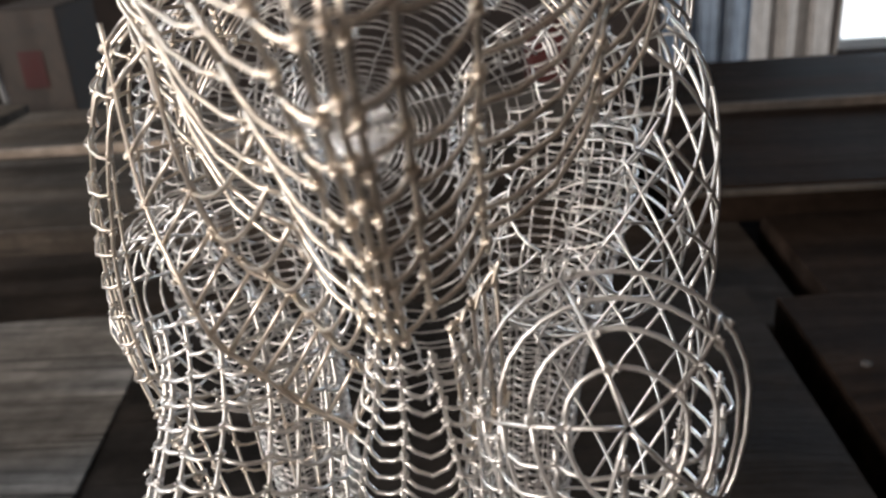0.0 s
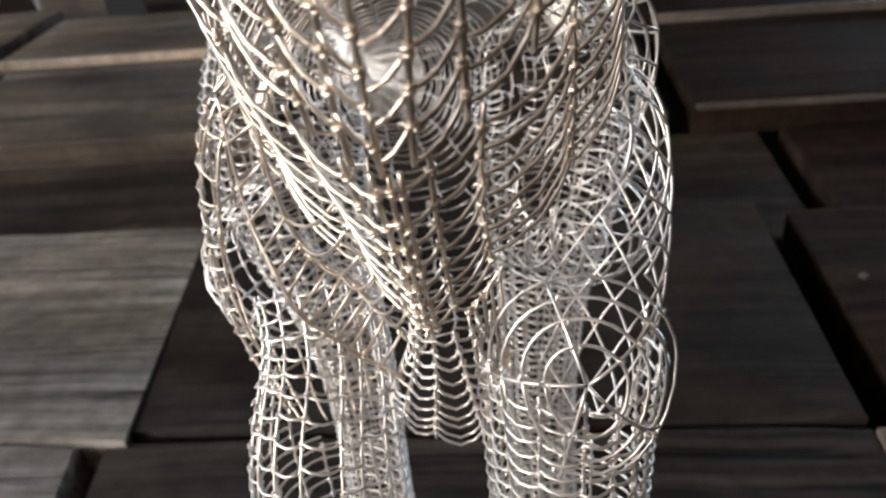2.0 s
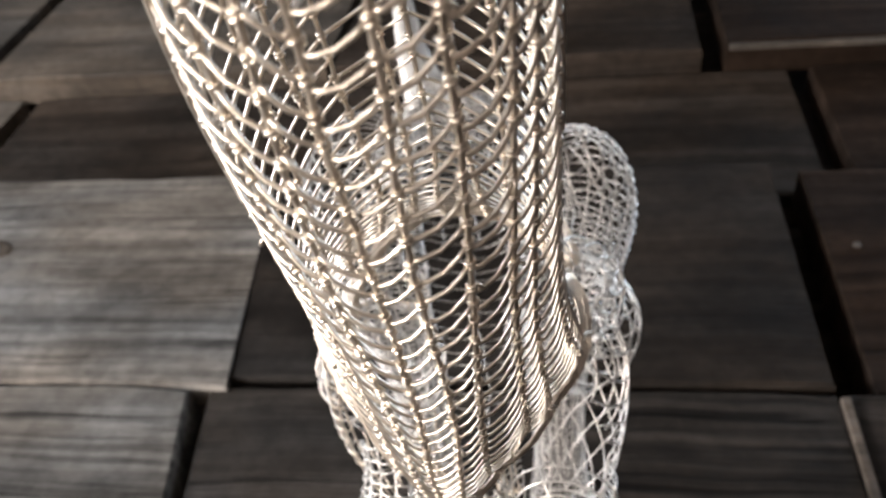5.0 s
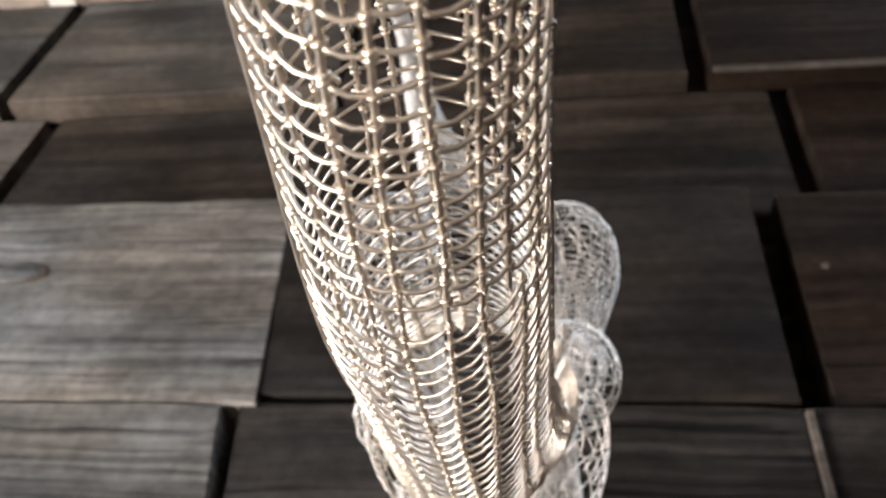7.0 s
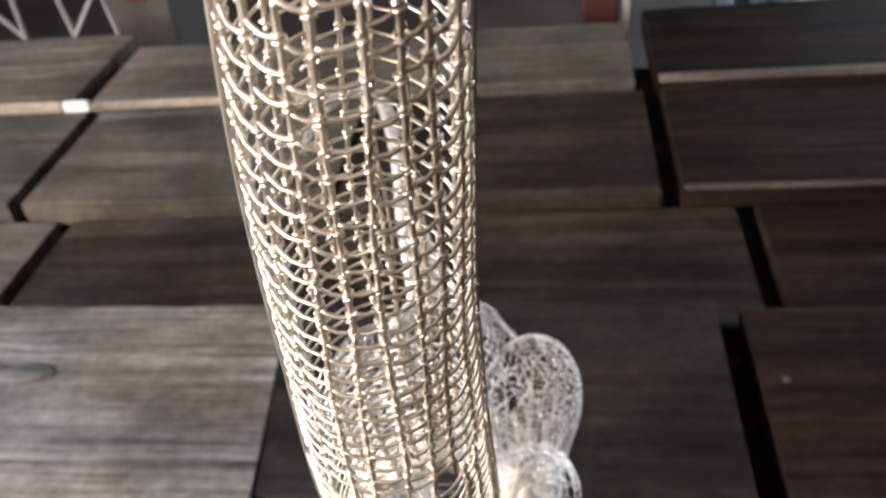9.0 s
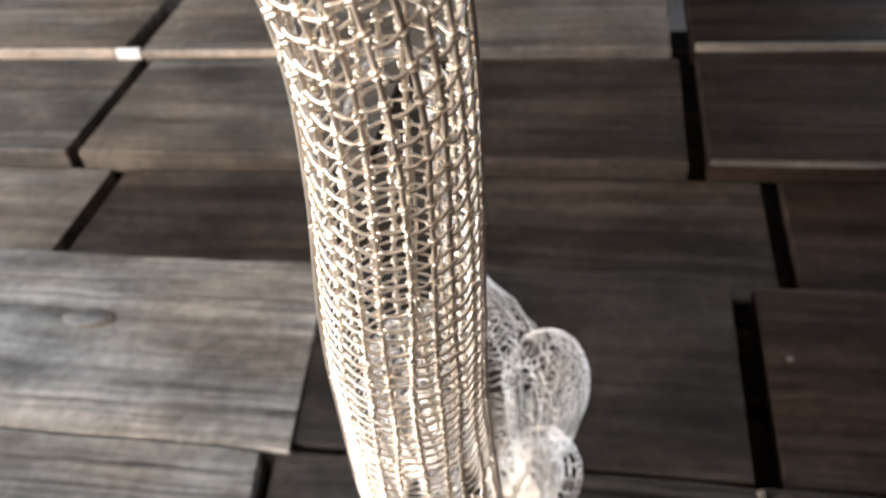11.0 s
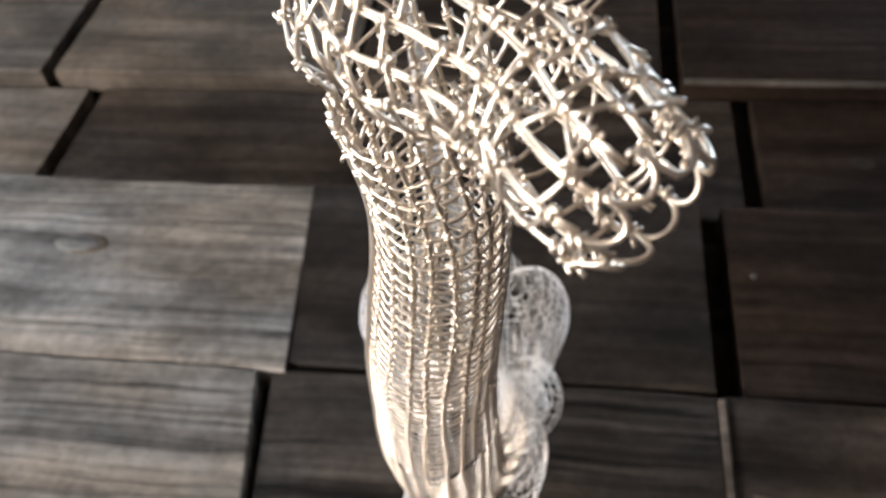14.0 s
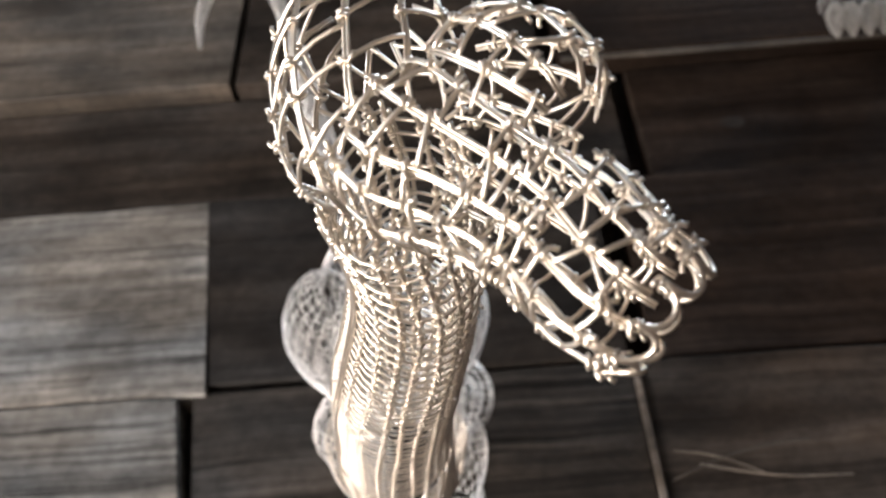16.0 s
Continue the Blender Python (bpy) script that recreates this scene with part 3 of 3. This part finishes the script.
skull = Tube(SKULL)
BROW = ((0.1130, 0.3950, 0.5430, 0.0040, 0.0040), (0.1155, 0.3930, 0.5440, 0.0072, 0.0066), (0.1190, 0.3890, 0.5455, 0.0088, 0.0074), (0.1220, 0.3845, 0.5465, 0.0078, 0.0064), (0.1240, 0.3810, 0.5465, 0.0040, 0.0035))
brow = Tube(BROW, side=(0.7, 0.7, 0))
spine = Tube(SPINE, keel=KEEL)
leg_skins = [Tube(t) for t in (LEG_FRONT_LEFT, LEG_FRONT_RIGHT, LEG_HIND_LEFT, LEG_HIND_RIGHT)]
upper_skins = [Tube(t) for t in (UPPER_LEFT, UPPER_RIGHT)]
flank_skins = [Tube(t) for t in FLANKS]
SKINS += [t.settle() for t in (spine, head, skull, brow, *leg_skins, *upper_skins, *flank_skins)]



def run_to(index):
    return spine.run[int(spine.steps * index / (len(SPINE) - 1))]


CHEST = (20, 45, 68, 80, 90, 100, 112, 135, 160, 188, 215, 243, 270, 297, 325, 352)
net(spine, 0.0, run_to(4.6), 20, 0.0061, R * 1.12, sag=0.10, bulge=0.0, jitter=0.10, long_r=R * 1.45, stout=1.2, stagger=0.3, chevron=0.12)
net(spine, run_to(4.6), run_to(7.2), 20, 0.0056, R * 1.05, sag=0.10, bulge=0.0, jitter=0.10, long_r=R * 1.3, stout=1.2, stagger=0.3, chevron=0.70)
net(spine, run_to(7.2), run_to(8.3), 0, 0.0064, R * 1.05, sag=0.10, bulge=0.0, jitter=0.14, stout=1.1, bearings=CHEST, stagger=0.3)
net(spine, run_to(8.3), run_to(10), 0, 0.0080, R * 1.05, sag=0.10, bulge=0.0, jitter=0.14, stout=1.1, bearings=CHEST[8:] + (380,), arc=(0, 1))
tint = 1
net(spine, run_to(10), run_to(13), 12, 0.0120, R, sag=0.12, jitter=0.25, slant=0.22)
net(spine, run_to(13), run_to(15), 14, 0.0080, R, sag=0.15, jitter=0.2, knots=False)
net(spine, run_to(15), run_to(18), 13, 0.0055, R, sag=0.15, jitter=0.2, knots=False)
net(spine, run_to(18), run_to(25), 12, 0.0055, R, sag=0.2, jitter=0.2, knots=False)
tint = 0

# paired selvage wires along the sides and the nape of the neck
for a in (-0.36, -0.28, -0.10, 2.74, 2.84, math.pi + 0.10, -math.pi / 2):
    top, low = 0.004, run_to(5.4)
    line = []
    for j in range(121):
        u = spine.at_length(top + (low - top) * j / 120)
        p, c = spine.point(u, a + 0.03 * math.sin(j * 0.21 + 5 * a)), spine.axes(u)[0] * K
        line.append(p + (p - c).normalized() * (2.3 * R))
    wire(line, R * 1.4)

# upper legs, legs and feet
tint = 1
for leg in leg_skins:
    hind = leg in leg_skins[2:]
    net(leg, {0: 0.046, 1: 0.034}.get(leg_skins.index(leg), 0.008), leg.length, 19 if hind else 16, 0.0048, R, sag=0.10, jitter=0.14, knots=not hind, cap=hind)
    sole = leg.axes(1.0)[0] * K
    for ring in (0.3, 0.65, 1.0):
        wire([sole + Vector((math.cos(a) * 0.0145 * ring, math.sin(a) * 0.015 * ring, 0)) * K for a in [2 * math.pi * i / 20 for i in range(21)]], R)
diamonds(upper_skins[1], 0.007, upper_skins[1].length, 12, 3.6, R, arc=(-120, 68))
tint = 0
net(upper_skins[0], 0.006, upper_skins[0].length, 9, 0.0074, R, sag=0.1, jitter=0.18, arc=(math.radians(128), math.radians(300)), stagger=0.2)


def curve(rows, f):
    return Vector(lerp_table(rows, f)) * K


def web(upper, lower, rungs, r):
    """Straight rungs hooked between two bowed wires."""
    for rows in (upper, lower):
        wire([curve(rows, i / 24) for i in range(25)], r)
        wire([curve(rows, i / 24) + Vector((0.0004, -0.0007, 0.0011 * math.sin(i * 0.9))) for i in range(25)], r * 0.9)
    for i in range(rungs):
        f = (i + 0.5) / rungs
        p, q = curve(upper, f + wr.uniform(-0.01, 0.01)), curve(lower, f + wr.uniform(-0.01, 0.01))
        wire([p, p.lerp(q, 0.5) + Vector((0, -0.0008, 0)), q], r)
        knot(p, q - p, r, 0.5)
        knot(q, q - p, r, 0.5)


# open web from the shoulder to the breast, and the bows that tie it to the keel
SHOULDER_LINE = ((0.0612, 0.490, 0.242), (0.0616, 0.490, 0.228), (0.0647, 0.490, 0.216), (0.0707, 0.489, 0.2113), (0.0747, 0.489, 0.2053), (0.0800, 0.488, 0.1987))
ARM_LINE = ((0.0545, 0.496, 0.238), (0.0556, 0.494, 0.222), (0.0600, 0.490, 0.2095), (0.0640, 0.490, 0.2020), (0.0700, 0.490, 0.1967), (0.0767, 0.489, 0.1920))
KEEL_LINE = ((0.0735, 0.477, 0.246), (0.0735, 0.477, 0.236), (0.0745, 0.477, 0.2255), (0.0775, 0.479, 0.2165), (0.0800, 0.481, 0.211), (0.0825, 0.484, 0.205))
web(SHOULDER_LINE, ARM_LINE, 15, R)
web(((0.0880, 0.485, 0.207), (0.0905, 0.487, 0.209), (0.0935, 0.488, 0.213)), ((0.0885, 0.493, 0.187), (0.0910, 0.492, 0.190), (0.0940, 0.490, 0.196)), 5, R)
for i in range(9):
    f = 0.30 + 0.68 * i / 8
    p, q = curve(SHOULDER_LINE, f), curve(KEEL_LINE, f)
    wire([p.lerp(q, h) + Vector((0, -0.0012, -0.0030)) * (4 * h * (1 - h)) for h in (0, 0.2, 0.4, 0.6, 0.8, 1)], R)
    knot(p, q - p, R, 0.6)
# ladder of wire below the breast, widening to the belly
tint = 1
breast = Tube(((0.0850, 0.4825, 0.209, 0.0046, 0.0030), (0.0850, 0.4870, 0.200, 0.0064, 0.0045), (0.0848, 0.4920, 0.190, 0.0098, 0.0060), (0.0845, 0.4990, 0.180, 0.0125, 0.0080)))
net(breast, 0.0, breast.length, 0, 0.0048, R, sag=0.3, bearings=(0, 38, 70, 110, 142, 180), arc=(0, 1))
# flank swellings behind the shoulders
diamonds(flank_skins[0], 0.007, flank_skins[0].length - 0.006, 12, 2.6, R, arc=(-130, 75))
diamonds(flank_skins[1], 0.007, flank_skins[1].length - 0.006, 13, 2.6, R)
net(flank_skins[2], 0.008, flank_skins[2].length - 0.008, 15, 0.0055, R, sag=0.12, cap=True)


def dome(c, pole, radius, rings, spokes, reach=1.5):
    """Rings and spokes over a rounded cap."""
    c, pole = Vector(c), Vector(pole).normalized()
    x = pole.cross(Vector((0, 0, 1))).normalized()
    y = pole.cross(x)

    def at(b, a):
        drop = y.z * math.sin(a)  # the rings hang down into arches
        long = 1.55 if drop < 0 else 1.0
        return (c + (pole * math.cos(b) + (x * math.cos(a) + y * (long * math.sin(a))) * math.sin(b)) * radius) * K

    for j in range(1, rings + 1):
        b = reach * (j + 0.6) / (rings + 0.6)
        ph = wr.uniform(0, 6)
        wire([at(b * (1 + 0.04 * math.sin(2 * a + ph)), a) for a in [2 * math.pi * i / 28 for i in range(29)]], R)
    for i in range(spokes):
        a = 2 * math.pi * i / spokes + wr.uniform(-0.1, 0.1)
        wire([at(reach * (0.02 + 0.98 * f / 8), a + 0.1 * f / 8) for f in range(9)], R)
        for j in range(1, rings + 1):
            b = reach * (j + 0.6) / (rings + 0.6)
            knot(at(b, a), pole, R)


dome((0.1045, 0.4890, 0.1985), (0.0, -0.96, 0.22), 0.0148, 4, 5, 1.12)
tint = 0

# head: skull and snout
net(skull, 0.002, skull.length - 0.002, 11, 0.0066, R * 1.1, sag=0.04, bulge=-0.04, jitter=0.30, stout=1.2, hook=0.8, lean=0.55, stagger=0.3, double=True, long_r=R * 0.78)
net(head, 0.002, head.length, 13, 0.0064, R * 1.1, sag=0.05, bulge=0.0, jitter=0.32, stout=1.25, hook=0.9, diagonal=0.08, double=True, long_r=R * 0.78)
# open loops round the mouth
for i in range(10):
    a = 2 * math.pi * i / 10 + 0.2
    p, q = head.point(1.0, a - 0.27), head.point(1.0, a + 0.27)
    fw = (head.point(1.0, a) - head.point(0.93, a)).normalized()
    core = head.axes(1.0)[0] * K
    fw = (fw + ((p + q) / 2 - core).normalized() * -0.25).normalized()
    mid = (p + q) / 2
    w = (q - p)
    reach = wr.uniform(0.0038, 0.0052)
    wire([mid + w * (0.5 * math.cos(f)) * 1.15 + fw * (reach * math.sin(f)) for f in [math.pi * j / 10 for j in range(11)]], R * 1.25)
    knot(p, fw, R * 1.25, 0.8)
# brow swelling beside the snout
net(brow, 0.0008, brow.length, 11, 0.0066, R, sag=0.05, bulge=0.0, jitter=0.30, stout=1.25, hook=0.8, diagonal=0.06, double=True, long_r=R * 0.78)
animal_mesh = bpy.data.meshes.new("wire_dinosaur")
animal_mesh.from_pydata([tuple(v) for v in VERTS], [], FACES)
animal_mesh.polygons.foreach_set("use_smooth", [True] * len(animal_mesh.polygons))
animal_mesh.materials.append(WIRE)
animal_mesh.materials.append(WIRE_SKYLIT)
animal_mesh.polygons.foreach_set("material_index", TINTS)
animal = new("wire_sculpture", animal_mesh)
animal.location.z = 0.002 * K + R
tagged(animal, "silver knotted wire sculpture of a long-necked animal on old planks", "sculpture")


# ---- things round the deck ----


def rod(bm, a, b, r, sides=10):
    """A straight round rod between two points, in metres."""
    a, b = Vector(a), Vector(b)
    m = Matrix.Translation((a + b) / 2) @ (b - a).to_track_quat("Z", "Y").to_matrix().to_4x4()
    bmesh.ops.create_cone(bm, cap_ends=True, segments=sides, radius1=r, radius2=r, depth=(b - a).length, matrix=m)
    return bm


# white stand of bent rods at the far edge of the deck
stand = new("plant_stand")
stand.location = (-0.68 * K, 1.552 * K, 0.006 * K)
tagged(stand, "small pale grey-painted stand of bent metal rods on the deck", "stand")
for x0, z0, x1, z1, y in ((0.105, 0.0, 0.085, 0.19, 0.0), (0.03, 0.0, 0.012, 0.19, 0.0), (0.03, 0.0, 0.11, 0.10, 0.0), (-0.055, 0.0, -0.05, 0.19, 0.0), (-0.055, 0.0, -0.13, 0.10, 0.0), (-0.12, 0.0, -0.10, 0.19, 0.0)):
    ob = part("leg", rod(bmesh.new(), (x0 * K, y * K, 0.004), (x1 * K, y * K, z1 * K), 0.0055), PALE_ENAMEL, stand)
part("top_rail", rod(bmesh.new(), (-0.14 * K, 0, 0.19 * K), (0.11 * K, 0, 0.19 * K), 0.006), PALE_ENAMEL, stand)

# boxes and cloth on the room floor behind the deck


def carton(name, x0, x1, y0, y1, z1, mat, label):
    root = new(name)
    root.location = ((x0 + x1) / 2, (y0 + y1) / 2, Z0)
    tagged(root, label, "box")
    w, d, h = (x1 - x0) / 2, (y1 - y0) / 2, z1 - Z0
    part("body", box(bmesh.new(), -w, w, -d, d, 0, h - 0.004, 0.006), mat, root)
    part("flap", box(bmesh.new(), -w, w, -d, -0.004, h - 0.003, h, 0.001), mat, root)
    part("flap", box(bmesh.new(), -w, w, 0.004, d, h - 0.003, h, 0.001), mat, root)
    return root


paper_box = carton("box", -1.04, -0.87, 2.64, 2.86, 0.17, PAPER, "worn brownish paper-covered box standing behind the deck")
part("label_patch", box(bmesh.new(), -0.03, 0.03, -0.1125, -0.1105, 0.60, 0.69), RED, paper_box, "dull red printed patch")
carton("box", 0.245, 0.335, 2.62, 2.80, 0.05, RED, "dull red board box standing behind the deck")
post = tagged(obj("post", box(bmesh.new(), 0.342, 0.365, 2.64, 2.665, Z0, 0.09, 0.003), WHITE), "thin white painted post behind the deck", "post")


def curtain(x0, x1, y, z1, mat, label, phase):
    """Hanging cloth with deep folds."""
    bm = bmesh.new()
    n, m = 48, 8
    grid = []
    for i in range(n + 1):
        f = i / n
        col = []
        for j in range(m + 1):
            h = j / m
            yy = y + 0.022 * math.sin(f * 19 + phase) * (1 - 0.35 * h) + 0.008 * math.sin(f * 47 + 3 * h + phase)
            col.append((x0 + (x1 - x0) * f + 0.006 * math.sin(9 * h + i), yy, Z0 + 0.012 + (z1 - Z0) * h))
        grid.append(col)
    front = [[bm.verts.new(p) for p in c] for c in grid]
    back = [[bm.verts.new((p[0], p[1] + 0.004, p[2])) for p in c] for c in grid]
    for i in range(n):
        for j in range(m):
            bm.faces.new((front[i][j], front[i + 1][j], front[i + 1][j + 1], front[i][j + 1]))
            bm.faces.new((back[i][j], back[i][j + 1], back[i + 1][j + 1], back[i + 1][j]))
    for i in range(n):
        bm.faces.new((front[i][m], front[i + 1][m], back[i + 1][m], back[i][m]))
        bm.faces.new((front[i][0], back[i][0], back[i + 1][0], front[i + 1][0]))
    ob = obj("curtain", bm, mat)
    for p in ob.data.polygons:
        p.use_smooth = True
    return tagged(ob, label, "curtain", group="curtains by the window")


curtain(0.70, 0.98, 3.34, 1.9, CLOTH_BLUE, "grey-blue cloth hanging in folds near the window", 0.3)
curtain(0.96, 1.235, 3.28, 1.9, CLOTH_PALE, "pale grey cloth hanging in folds near the window", 1.7)
rail = obj("curtain_rail", rod(bmesh.new(), (0.6, 3.32, 1.92), (X1, 3.32, 1.92), 0.012), WHITE)
tagged(rail, "thin white rail that carries the hanging cloths", "rail")

# foot of a second wire figure on the deck
VERTS.clear()
FACES.clear()
TINTS.clear()
foot = Tube(((0.586, 1.150, 0.260, 0.022, 0.022), (0.585, 1.140, 0.160, 0.024, 0.024), (0.584, 1.130, 0.080, 0.026, 0.027), (0.583, 1.120, 0.030, 0.032, 0.034), (0.582, 1.116, 0.004, 0.035, 0.038)))
net(foot, 0.0, foot.length, 18, 0.008, R * 1.3, sag=0.1, knots=False)
for i in range(4):
    x = 0.556 + 0.018 * i
    toe = Tube(((x, 1.112, 0.022, 0.003, 0.003), (x - 0.001, 1.098, 0.018, 0.010, 0.010), (x - 0.002, 1.083, 0.010, 0.007, 0.007), (x - 0.002, 1.074, 0.004, 0.001, 0.001)))
    net(toe, 0.0, toe.length, 10, 0.005, R * 1.3, knots=False)
foot_mesh = bpy.data.meshes.new("wire_foot")
foot_mesh.from_pydata([tuple(v) for v in VERTS], [], FACES)
foot_mesh.polygons.foreach_set("use_smooth", [True] * len(foot_mesh.polygons))
foot_mesh.materials.append(DULL_WIRE)
figure = tagged(new("wire_sculpture", foot_mesh), "dull pale wire leg with splayed toes on the planks", "sculpture")
figure.location.z = 0.002
